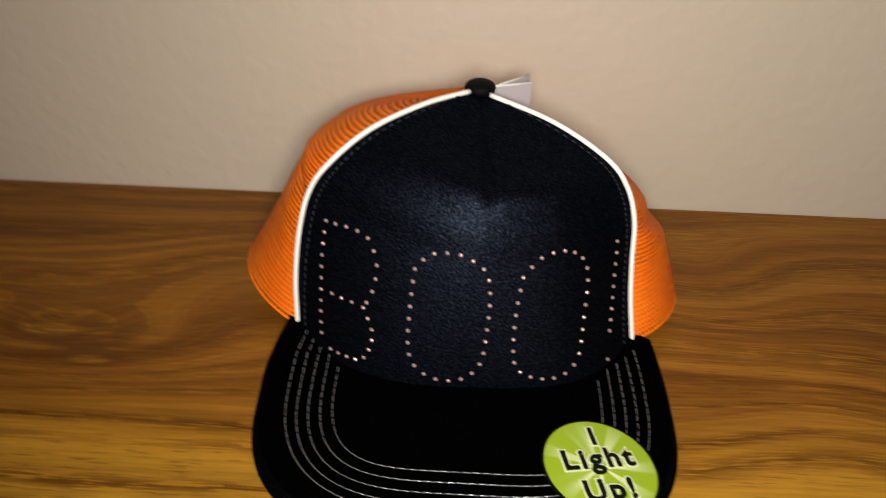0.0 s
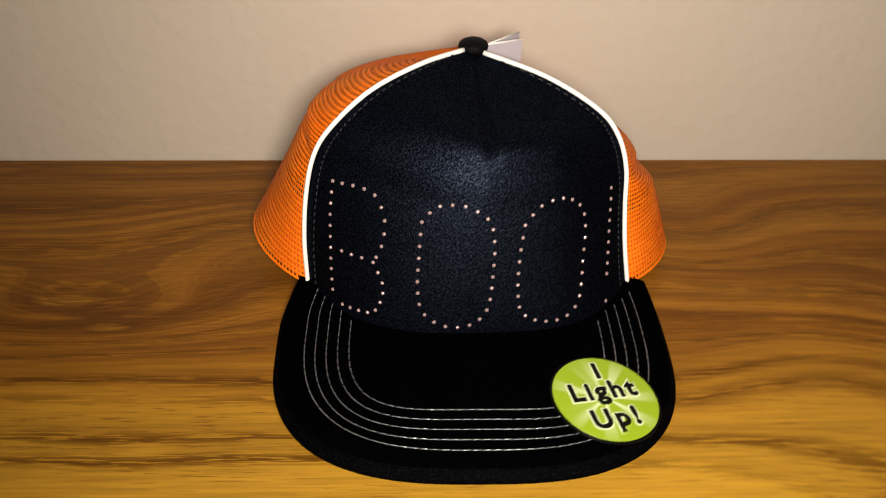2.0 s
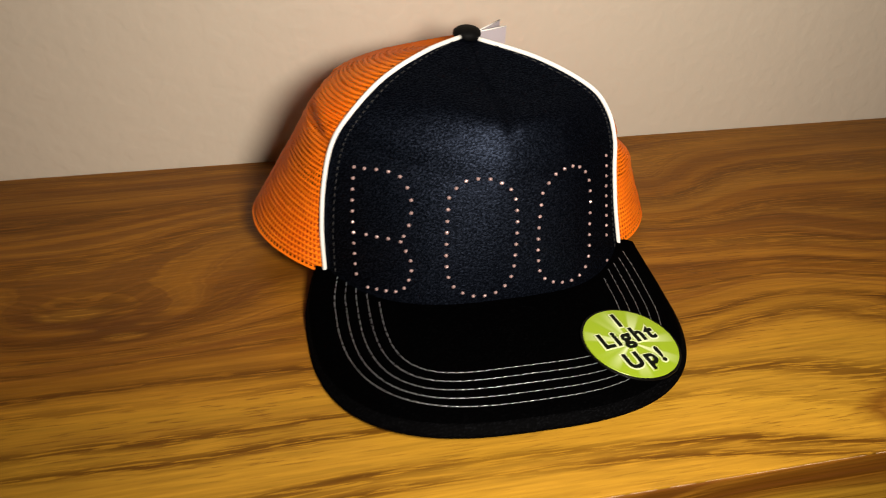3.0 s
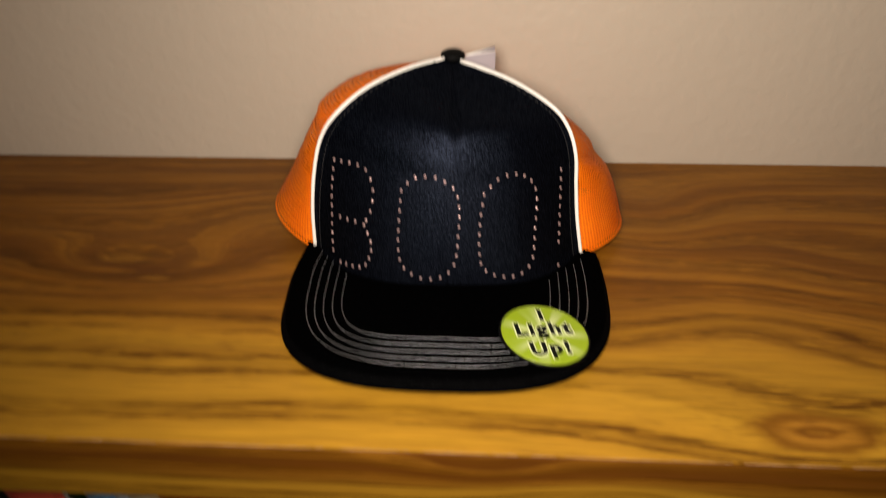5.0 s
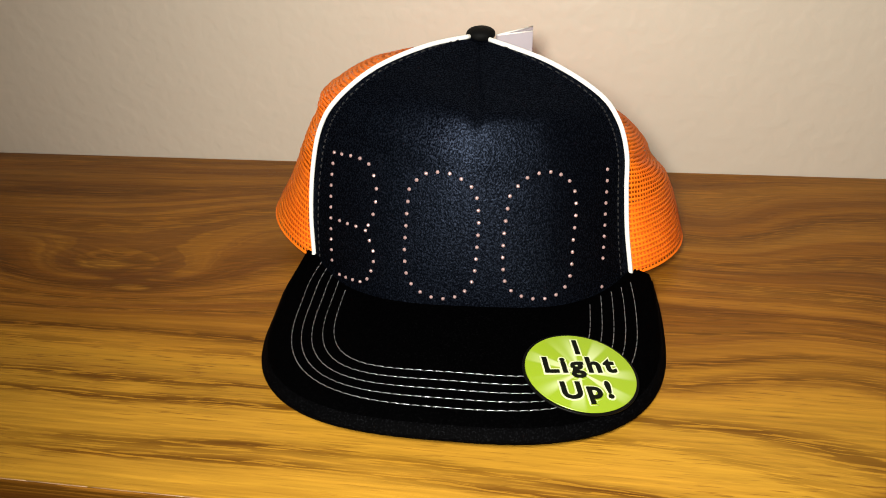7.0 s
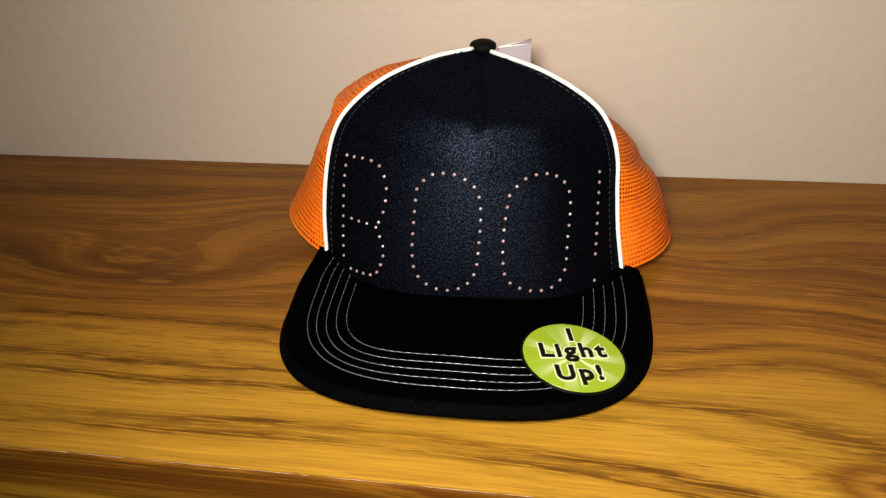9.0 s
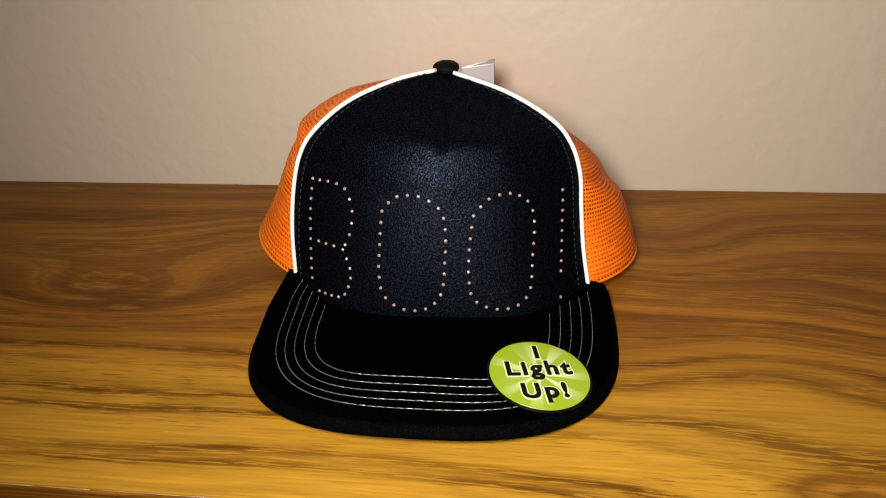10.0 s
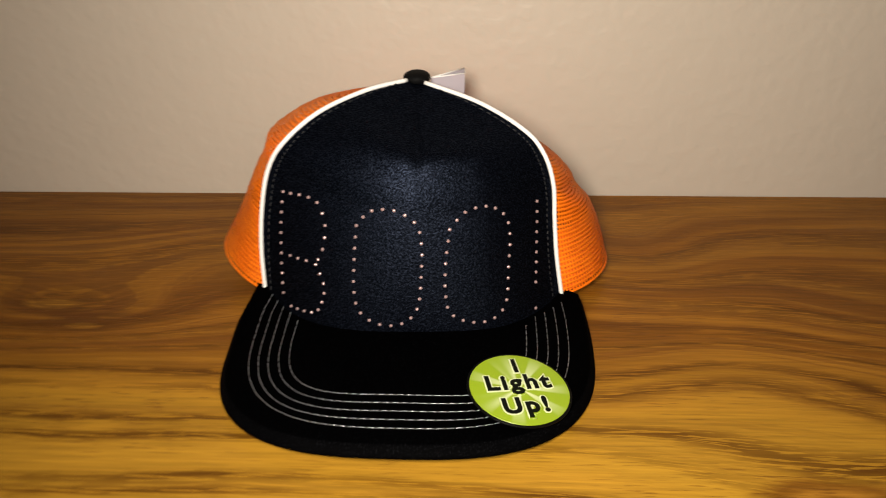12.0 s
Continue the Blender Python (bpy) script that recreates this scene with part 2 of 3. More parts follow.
PAGES = plain("paper_pages", (0.62, 0.55, 0.42), 0.8, 0.15, 600.0)


def sticker_face():
    """Lime green print with paler rays out of the middle."""
    n = Nodes("lime_sticker_print")
    x, y, z = n.xyz()
    dx, dy = n.op("SUBTRACT", x, 0.0), n.op("SUBTRACT", y, 0.0)
    ang = n.op("ARCTAN2", dy, dx)
    ray = n.op("MULTIPLY_ADD", n.op("SINE", n.op("MULTIPLY", ang, 7.0)), 0.5, n.op("MULTIPLY", n.op("SINE", n.op("MULTIPLY_ADD", ang, 11.0, 1.0)), 0.35))
    ray = n.ramp(ray, (0.05, 0.0), (0.45, 1.0))
    r = n.op("SQRT", n.op("ADD", n.op("MULTIPLY", dx, dx), n.op("MULTIPLY", dy, dy)))
    fade = n.ramp(n.op("DIVIDE", r, 0.026), (0.2, 1.0), (0.98, 0.0))
    col = n.mix(n.op("MULTIPLY", n.op("MULTIPLY", ray, fade), 0.85), (0.25, 0.36, 0.012), (0.66, 0.72, 0.42))
    return n.done(col, 0.32, Specular_IOR_Level=0.5)


STICKER = sticker_face()


# ---- small builders ----
def part(name, bm, material, parent=None, label="", smooth=True):
    """Link a bmesh, written in world metres, as one mesh object under its parent."""
    me = bpy.data.meshes.new(name)
    bmesh.ops.recalc_face_normals(bm, faces=bm.faces)
    bm.to_mesh(me)
    bm.free()
    me.materials.append(material)
    if smooth:
        me.polygons.foreach_set("use_smooth", [True] * len(me.polygons))
    ob = new(name, me)
    hang(ob, parent)
    return tagged(ob, label)


def hang(ob, parent):
    if parent is not None:
        ob.parent = parent
        if parent.type == "EMPTY":
            ob.matrix_parent_inverse = Matrix.Translation(-parent.location)


def thing(name, place, label, category, group="", kind=""):
    ob = new(name)
    ob.location = place
    ob.empty_display_size = 0.02
    return tagged(ob, label, category, group, kind)


def block(bm, lo, hi, bevel=0.0):
    m = Matrix.LocRotScale([(a + b) / 2 for a, b in zip(lo, hi)], None, [b - a for a, b in zip(lo, hi)])
    made = bmesh.ops.create_cube(bm, size=1.0, matrix=m)["verts"]
    if bevel:
        edges = list({e for v in made for e in v.link_edges})
        bmesh.ops.bevel(bm, geom=edges, offset=bevel, segments=2, affect="EDGES", profile=0.6)
    return bm


def box(lo, hi, bevel=0.0):
    return block(bmesh.new(), lo, hi, bevel)


def sheet(rows, closed=False):
    """A grid of quads through rows of points."""
    bm = bmesh.new()
    vs = [[bm.verts.new(p) for p in row] for row in rows]
    for a, b in zip(vs, vs[1:]):
        k = len(a)
        for i in range(k if closed else k - 1):
            j = (i + 1) % k
            bm.faces.new((a[i], a[j], b[j], b[i]))
    return bm


def tube(bm, points, radius, sides=8, flat=1.0, caps=True):
    """A round cord through points."""
    pts = [Vector(p) for p in points]
    rings, up = [], Vector((0, 0, 1))
    for i, p in enumerate(pts):
        d = (pts[min(i + 1, len(pts) - 1)] - pts[max(i - 1, 0)]).normalized()
        side = d.cross(up)
        side = side.normalized() if side.length > 1e-4 else Vector((1, 0, 0))
        top = side.cross(d).normalized()
        rings.append([bm.verts.new(p + radius * (math.cos(a) * side + flat * math.sin(a) * top)) for a in [2 * math.pi * k / sides for k in range(sides)]])
    for a, b in zip(rings, rings[1:]):
        for k in range(sides):
            bm.faces.new((a[k], a[(k + 1) % sides], b[(k + 1) % sides], b[k]))
    if caps:
        bm.faces.new(rings[0])
        bm.faces.new(rings[-1][::-1])
    return bm


def along(points, count, closed=False):
    """count places on the front panel, at even steps along a smooth stroke through points given in the panel's own coordinates."""
    p = [np.array(q, float) for q in points]
    if closed:
        p = p + [p[0]]
    fine = [spline(p, k / 400) for k in range(401)]
    cloth_line = [panel(*q) for q in fine]
    run = np.concatenate(([0], np.cumsum([np.linalg.norm(b - a) for a, b in zip(cloth_line, cloth_line[1:])])))
    steps = np.linspace(0, run[-1], count + 1 if closed else count)[:count]
    fine = np.array(fine)
    return [np.array([np.interp(s, run, fine[:, k]) for k in range(fine.shape[1])]) for s in steps]


# ---- the room ----
BACK, FRONT, LEFT = 0.170, -0.139, -0.444
FLOOR, CEILING = -0.95, 1.45
X0, X1, Y0 = LEFT - 0.003, 2.6, -2.6
for name, lo, hi, label in (
        ("wall_north", (X0 - 0.1, BACK, FLOOR), (X1 + 0.1, BACK + 0.1, CEILING), "beige painted wall with a fine orange-peel texture"),
        ("wall_west", (X0 - 0.1, Y0, FLOOR), (X0, BACK, CEILING), "beige painted side wall meeting the shelf's end"),
        ("wall_east", (X1, Y0, FLOOR), (X1 + 0.1, BACK, CEILING), "plain beige painted wall"),
        ("wall_south", (X0 - 0.1, Y0 - 0.1, FLOOR), (X1 + 0.1, Y0, CEILING), "plain beige painted wall behind the viewer")):
    tagged(part(name, box(lo, hi), WALL, smooth=False), label, "wall", kind="structure")
tagged(part("ceiling", box((X0 - 0.1, Y0 - 0.1, CEILING), (X1 + 0.1, BACK + 0.1, CEILING + 0.1)), CEIL, smooth=False), "plain white painted ceiling", "ceiling", kind="structure")
CARPET = cloth("brown_carpet", (0.16, 0.11, 0.075), (0.25, 0.18, 0.13), 260.0, 0.95)
tagged(part("floor", box((X0 - 0.1, Y0 - 0.1, FLOOR - 0.1), (X1 + 0.1, BACK + 0.1, FLOOR)), CARPET, smooth=False), "plain brown carpeted floor", "floor", kind="structure")

# ---- the bookcase ----
RIGHT, EDGE = 0.86, 0.044
case = thing("bookcase", (0.2, 0.0, FLOOR), "honey oak bookcase with a thick front edge, against the beige wall", "bookcase")
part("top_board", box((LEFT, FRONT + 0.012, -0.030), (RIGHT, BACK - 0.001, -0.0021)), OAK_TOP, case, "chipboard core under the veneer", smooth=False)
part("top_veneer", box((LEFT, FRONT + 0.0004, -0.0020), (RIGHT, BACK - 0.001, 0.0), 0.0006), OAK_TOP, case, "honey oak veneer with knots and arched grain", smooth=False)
strip = box((LEFT, FRONT, -EDGE), (RIGHT, FRONT + 0.0115, -0.0021), 0.0010)
part("edge_strip", strip, OAK_EDGE, case, "thick oak front edging with a worn upper corner", smooth=False)
# pale slivers: chipped wear, and the torch's glints on the corner put into colour
bm = bmesh.new()
for k in range(130):
    a = LEFT + (RIGHT - LEFT) * (k + random.random()) / 131
    b = min(a + random.uniform(0.003, 0.028), RIGHT)
    tube(bm, [(a, FRONT + 0.0004, -0.0012), ((a + b) / 2, FRONT + 0.0002, -0.0011), (b, FRONT + 0.0004, -0.0013)], random.uniform(0.00012, 0.00028), 6)
part("worn_corner_glints", bm, plain("worn_wood_glint", (0.36, 0.21, 0.11), 0.4, 0.3), case, "worn and chipped corner, its torch glints put in as pale slivers")
for x in (LEFT, RIGHT - 0.02):
    part("side_panel", box((x, FRONT + 0.013, FLOOR), (x + 0.02, BACK - 0.008, -0.0305), 0.001), OAK_DARK, case, smooth=False)
part("back_panel", box((LEFT + 0.0205, BACK - 0.0075, FLOOR), (RIGHT - 0.0205, BACK - 0.0015, -0.031)), OAK_DARK, case, smooth=False)
for z in (-0.335, -0.63, -0.90):
    part("shelf", box((LEFT + 0.0205, FRONT + 0.013, z - 0.02), (RIGHT - 0.0205, BACK - 0.008, z), 0.001), OAK_DARK, case, smooth=False)
SHELF = -0.335

# ---- the cap ----
def spline(points, t):
    """Catmull-Rom curve through the control points, t from 0 to 1."""
    p = np.array(points, float)
    n = len(p) - 1
    x = min(max(t, 0.0), 1.0) * n
    i = min(int(x), n - 1)
    f = x - i
    a = p[i - 1] if i > 0 else 2 * p[0] - p[1]
    d = p[i + 2] if i + 2 <= n else 2 * p[n] - p[n - 1]
    b, c = p[i], p[i + 1]
    return 0.5 * (2 * b + (c - a) * f + (2 * a - 5 * b + 4 * c - d) * f * f + (3 * b - a - 3 * c + d) * f ** 3)


# the cap's main curves: two piped seams and the middle of the front panel
SEAM_L = [(-.0982, .0135, .0135), (-.0978, .018, .040), (-.0945, .022, .066), (-.0885, .0245, .087),
          (-.078, .026, .102), (-.060, .037, .1145), (-.036, .052, .1215), (-.0135, .068, .1225)]
SEAM_R = [(.0738, .0160, .0115), (.070, .0215, .034), (.068, .0275, .055), (.0665, .032, .074),
          (.061, .0365, .090), (.050, .042, .102), (.025, .056, .113), (-.0085, .068, .1215)]
MIDDLE = [(-.0118, -.031, .008), (-.011, -.029, .024), (-.010, -.0240, .047), (-.009, -.0165, .075),
          (-.007, -.010, .094), (-.005, .000, .1065), (-.008, .030, .1105), (-.0110, .068, .1215)]


def panel(u, v):
    """A place on the front panel: u from seam to seam (-1 to 1), v from the brim to the button."""
    a, b, c = spline(SEAM_L, v), spline(SEAM_R, v), spline(MIDDLE, v)
    n = 2.9 - 1.3 * min(v / 0.45, 1.0) + 0.5 * max(v - 0.6, 0) / 0.4 + (0.6 if u > 0 else 0.0) * min(1, abs(u) * 2)
    m = (a + b) / 2
    p = m + (b - a) / 2 * u + (c - m) * (1 - abs(u) ** n)
    if v > 0.6:  # the short dart above the forehead
        p = p + np.array((0, .0022, -.0022)) * math.exp(-(u / .05) ** 2) * min((v - 0.6) / 0.12, 1.0) * min((1 - v) / 0.2, 1)
    return p

AXIS = -0.0115
cap = thing("baseball_cap", (AXIS, 0.03, 0.0), "black and orange trucker cap with white piping on oak bookcase", "cap")

rows = [[panel(u, v) for u in np.linspace(-1, 1, 65)] for v in np.linspace(0, 1.0, 71)]
front = part("front_panel", sheet(rows), PANEL_CLOTH, cap, "black satin foam front with a dart under the button")
foam = front.modifiers.new("foam", "SOLIDIFY")
foam.thickness, foam.offset = 0.0022, 1.0 if front.data.polygons[800].normal.y > 0 else -1.0

BACK_LINE = [(AXIS, .146, .003), (AXIS, .152, .035), (AXIS, .148, .065), (AXIS, .130, .092), (AXIS, .103, .1105), (AXIS + .001, .079, .1155)]


# how far each mesh side swells, from its rim to the button
SWELL_L = [(0.0584,), (0.0414,), (0.0286,), (0.0246,), (0.0232,), (0.0150,), (0.0016,)]
SWELL_R = [(0.0525,), (0.0489,), (0.0368,), (0.0235,), (0.0109,), (0.0084,), (-0.0052,)]


def side(s, v, w):
    """A place on the mesh side of the crown: s the side, v up the seam, w from the seam to the middle of the back."""
    a, b = spline(SEAM_L if s < 0 else SEAM_R, v), spline(BACK_LINE, v)
    g = w * math.pi / 2
    bulge = spline(SWELL_L if s < 0 else SWELL_R, v)[0]
    power, low, high, mid = (1.321, 0.0107, -0.0050, -0.0010) if s < 0 else (1.356, 0.0002, -0.0123, -0.0082)
    # a crease runs from the seam slantwise up the near side, and a shallow one crosses the other
    if s < 0:
        fold = v - (0.40 + 0.30 * w)
        dent = 0.0024 * math.exp(-(fold / 0.028) ** 2) - 0.0014 * math.exp(-((fold - 0.07) / 0.05) ** 2)
    else:
        fold = v - (0.44 - 0.25 * w)
        dent = 0.0022 * math.exp(-(fold / 0.04) ** 2) - 0.0012 * math.exp(-((fold + 0.10) / 0.05) ** 2)
    dent *= math.sin(math.pi * min(w * 2.2, 1)) if w < 0.45 else max(0.0, 1 - (w - 0.45) * 3)
    x = AXIS + (a[0] - AXIS) * math.cos(g) + (b[0] - AXIS) * math.sin(g) + s * bulge * math.sin(2 * g) - s * dent
    y = a[1] + (b[1] - a[1]) * math.sin(g) ** power
    z = a[2] + (b[2] - a[2]) * (w * w * (3 - 2 * w)) + low * math.sin(2 * g) * (1 - v) ** 2 + high * 4 * w * (1 - w) * v * v + mid * math.sin(2 * g) * 4 * v * (1 - v) - 0.6 * dent
    ripple = 0.0008 * math.sin(23 * v + 5 * w) * math.sin(math.pi * min(w * 3, 1)) * (1 - v)
    return np.array((x + s * ripple, y, z))


def mesh_cloth(s, ribs=58, back=78):
    """Open knitted mesh: round ribs with rows of small holes between them."""
    bm = bmesh.new()
    mid = Vector((AXIS, 0.07, 0.03))
    step = 0.975 / ribs

    def line(v, out, shake=0.00016):
        made = []
        for j in range(back + 1):
            p = Vector(side(s, min(v, 0.985), j / back))
            made.append(bm.verts.new(p + (p - mid).normalized() * out + Vector([random.uniform(-shake, shake) for _ in range(3)])))
        return made

    last = None
    for i in range(ribs):
        v = step * (i + random.uniform(-0.08, 0.08) * (i > 0))
        lift = random.uniform(0.0003, 0.0007)
        rows = [line(v, 0.0), line(v + step * 0.16, lift), line(v + step * 0.33, 0.0001)]
        for a, b in zip(rows, rows[1:]):
            for j in range(back):
                bm.faces.new((a[j], a[j + 1], b[j + 1], b[j]))
        if last:
            for j in range(back):
                q = (last[j], last[j + 1], rows[0][j + 1], rows[0][j])
                c = (q[0].co + q[1].co + q[2].co + q[3].co) / 4
                k = 0.80 + random.uniform(-0.12, 0.06)
                across, up = ((q[1].co - q[0].co) + (q[2].co - q[3].co)) / 4, ((q[3].co - q[0].co) + (q[2].co - q[1].co)) / 4
                hole = [bm.verts.new(c + across * (e * k * 0.66) + up * (f * k)) for e, f in ((-1, -1), (1, -1), (1, 1), (-1, 1))]
                for m in range(4):
                    bm.faces.new((q[m], q[(m + 1) % 4], hole[(m + 1) % 4], hole[m]))
        last = rows[2]
    return bm


def sweatband(s):
    """The cloth band inside the rim, which backs the lowest rows of holes."""
    mid = Vector((AXIS, 0.07, 0.03))
    rows = []
    for v in np.linspace(0.0, 0.24, 9):
        row = [Vector(side(s, v, w)) for w in np.linspace(0, 1, 40)]
        rows.append([p + (mid - p).normalized() * 0.0020 for p in row])
    return sheet(rows)


def dash(name, material, radius):
    """One stitch of thread, a metre long before it is scaled to its length."""
    bm = tube(bmesh.new(), [(-0.5, 0, 0), (-0.40, 0, 0.00025), (0, 0, 0.0004), (0.40, 0, 0.00025), (0.5, 0, 0)], radius, 6)
    me = bpy.data.meshes.new(name)
    bm.to_mesh(me)
    bm.free()
    me.materials.append(material)
    me.polygons.foreach_set("use_smooth", [True] * len(me.polygons))
    return me


def sew(name, a, b, lift, mesh, parent):
    d = b - a
    across = Vector((0, 0, 1)).cross(d).normalized()
    up = d.normalized().cross(across)
    turn = Matrix((d.normalized(), across, up)).transposed().to_4x4()
    ob = new(name, mesh)
    hang(ob, parent)
    ob.matrix_basis = Matrix.Translation((a + b) / 2 + lift) @ turn @ Matrix.Diagonal((d.length, 1, 1, 1))
    return ob


WHITE_DASH, GREY_DASH = dash("stitch", THREAD, 0.00016), dash("seam_stitch", GREY_THREAD, 0.0003)
for s, points in ((-1, SEAM_L), (1, SEAM_R)):
    part("mesh_side", mesh_cloth(s), ORANGE, cap, "bright orange open polyester mesh")
    part("sweatband", sweatband(s), ORANGE_BAND, cap, "plain orange cloth band inside the rim")
    part("rim_binding", tube(bmesh.new(), [side(s, 0.0, w) for w in np.linspace(0, 1, 50)], 0.0006, 6), ORANGE, cap)
    out = [spline(points, t) + np.array((s * 0.0006, -0.0006, 0.0006)) for t in np.linspace(0, 0.99, 80)]
    part("piping", tube(bmesh.new(), out, 0.00122, 10), PIPING, cap, "glossy white piping")
    for k in range(44):
        v = 0.03 + 0.93 * k / 44
        a, b = Vector(panel(s * 0.945, v)), Vector(panel(s * 0.945, v + 0.011))
        sew("seam_stitch", a, b, Vector((0, -0.0003, 0.0003)), GREY_DASH, cap)

# button
bm = bmesh.new()
bmesh.ops.create_uvsphere(bm, u_segments=24, v_segments=14, radius=1.0)
for v in bm.verts:
    z = v.co.z
    v.co = Vector((AXIS + 0.001 + 0.0078 * v.co.x, 0.073 + 0.0078 * v.co.y, 0.1226 + (0.0040 if z > 0 else 0.0040) * math.copysign(abs(z) ** 0.85, z)))
part("button", bm, BUTTON_CLOTH, cap, "round black cloth-covered button")


# brim
BRIM_X = -0.0105


def brim_edge(t, inset=0.0, power=2.65, front=0.0):
    """The brim's outline, t from its one corner (0) over the front to the other (1)."""
    half, deep, y0 = 0.0998 - inset, 0.0975 - inset + front, -0.010
    if t < 0.12 or t > 0.88:
        k = (t if t < 0.12 else 1 - t) / 0.12
        end, pinch = (0.018, 0.0070) if t < 0.5 else (0.0165, 0.0022)
        y = end + (y0 - end) * k
        x = half - pinch * (1 - k) ** 1.4
        return np.array((BRIM_X + (-x if t < 0.5 else x), y))
    a = math.pi * (t - 0.12) / 0.76
    c, s = math.cos(a), math.sin(a)
    x = math.copysign(abs(c) ** (2 / power), c) * half
    return np.array((BRIM_X - x, y0 - deep * abs(s) ** (2 / power)))


def brim_z(x, y):
    """Height of the brim's upper face: gently arched, its sides on the shelf, its corners sewn up to the crown."""
    r = min(abs(x - BRIM_X) / 0.0985, 1.05)
    k = min(max((y + 0.110) / 0.11, 0), 1)
    rise = max((y + 0.030) / 0.048, 0) ** 1.5 * (0.0125 if x < BRIM_X else 0.0060)
    return 0.0050 + (0.0085 + 0.0065 * k) * (1 - r ** 2.2) + rise * r ** 2


N = 130
outer = [brim_edge(k / N) for k in range(N + 1)]
for p in outer:
    # the brim is a little narrower on its worn side, and cut back at the front
    p[0] = BRIM_X + (p[0] - BRIM_X) * (0.982 if p[0] > BRIM_X else 1.0)
    p[1] = -0.010 + (p[1] + 0.010) * (0.986 if p[1] < -0.010 else 1.0)
inner = []
for k in range(N + 1):
    u = -1 + 2 * k / N
    q = panel(max(min(u, 1), -1), 0.0)
    inner.append(np.array((q[0] * 0.985 + AXIS * 0.015, q[1] + 0.004)))
def roll(r):
    """The brim's outer finger's breadth turns down."""
    return 0.0034 * max(0.0, (r - 0.88) / 0.12) ** 2


rows = []
for r in list(np.linspace(0, 0.84, 10)) + [0.88, 0.915, 0.94, 0.96]:
    rows.append([(*(a + (b - a) * r), brim_z(*(a + (b - a) * r)) - roll(r)) for a, b in zip(inner, outer)])
edge = [rows[-1]]
for r in (0.972, 0.982, 0.992, 1.0):
    edge.append([(*(a + (b - a) * r), brim_z(*(a + (b - a) * r)) - roll(r) + 0.0003) for a, b in zip(inner, outer)])


def rim(d, dz):
    """The outline pushed outwards by d and lowered."""
    made = []
    for k in range(N + 1):
        a, b = outer[max(k - 1, 0)], outer[min(k + 1, N)]
        t = (b - a) / (np.linalg.norm(b - a) + 1e-9)
        made.append((*(outer[k] + d * np.array((t[1], -t[0]))), brim_z(*outer[k]) - roll(1.0) + dz))
    return made


for d, dz in ((0.0010, -0.0006), (0.0014, -0.0017), (0.0011, -0.0028), (0.0, -0.0036)):
    edge.append(rim(d, dz))
under = []
for r in np.linspace(0.95, 0, 6):
    under.append([(*(a + (b - a) * r), brim_z(*(a + (b - a) * r)) - 0.0045) for a, b in zip(inner, outer)])
edge.append(under[0])
brim = part("brim", sheet(rows), BRIM_CLOTH, cap, "black twill brim with five rows of white stitches")
# this rim faces the torch; its brighter look is in the colour
part("turned_edge", sheet(edge), LIT_EDGE_CLOTH, brim, "fuzzy black cloth edge with the torchlight on it painted as pale flecks")
part("underside", sheet(under), LINING, brim, "dark lining under the brim")
for row in range(5):
    line = [brim_edge(k / 300, 0.0148 + 0.0057 * row, 2.75 + 0.25 * row, 0.0030 + 0.0006 * row) for k in range(301)]
    stop = 0.008 - 0.0055 * row
    line = np.array([p for p in line if p[1] < stop])
    run = np.concatenate(([0], np.cumsum([np.linalg.norm(b - a) for a, b in zip(line, line[1:])])))
    count = int(run[-1] / 0.0044)
    for k in range(count):
        ends = []
        here = np.interp((k + 0.5) * run[-1] / count, run, line[:, 1])
        for f in (0.03, 0.95) if here < -0.06 else (0.10, 0.84):
            d = (k + f + random.uniform(-0.03, 0.03)) * run[-1] / count
            x, y = np.interp(d, run, line[:, 0]), np.interp(d, run, line[:, 1])
            ends.append(Vector((x, y, brim_z(x, y))))
        sew("stitch", ends[0], ends[1], Vector((0, 0, 0.0001)), WHITE_DASH, brim)

# studs that spell the word, along strokes in the panel's own coordinates
bm = bmesh.new()
bmesh.ops.create_uvsphere(bm, u_segments=8, v_segments=6, radius=1.0)
for v in bm.verts:
    v.co = Vector((v.co.x * 0.00095, v.co.y * 0.00095, max(v.co.z, -0.2) * 0.0009))
stud_mesh = bpy.data.meshes.new("stud")
bm.to_mesh(stud_mesh)
bm.free()
stud_mesh.materials.append(STUD)
stud_mesh.polygons.foreach_set("use_smooth", [False] * len(stud_mesh.polygons))
STROKES = [
    ([(-.865, .383), (-.855, .287), (-.840, .202), (-.825, .077)], 11, False),
    ([(-.765, .053), (-.645, .078), (-.58, .100), (-.54, .155), (-.535, .203), (-.595, .247)], 10, False),
    ([(-.775, .218), (-.66, .240)], 3, False),
    ([(-.81, .393), (-.745, .405), (-.625, .412), (-.55, .367), (-.55, .31), (-.58, .265)], 9, False),
    ([(-.34, .395), (-.255, .447), (-.105, .467), (.035, .435), (.08, .378), (.08, .298), (.06, .195), (-.035, .135), (-.175, .125), (-.30, .162), (-.34, .225), (-.345, .313)], 28, True),
    ([(.26, .412), (.365, .46), (.51, .468), (.625, .423), (.66, .358), (.645, .268), (.625, .162), (.535, .122), (.39, .132), (.27, .175), (.235, .242), (.235, .332)], 28, True),
    ([(.865, .413), (.855, .313), (.845, .217), (.835, .152)], 9, False),
    ([(.82, .057)], 1, False),
]
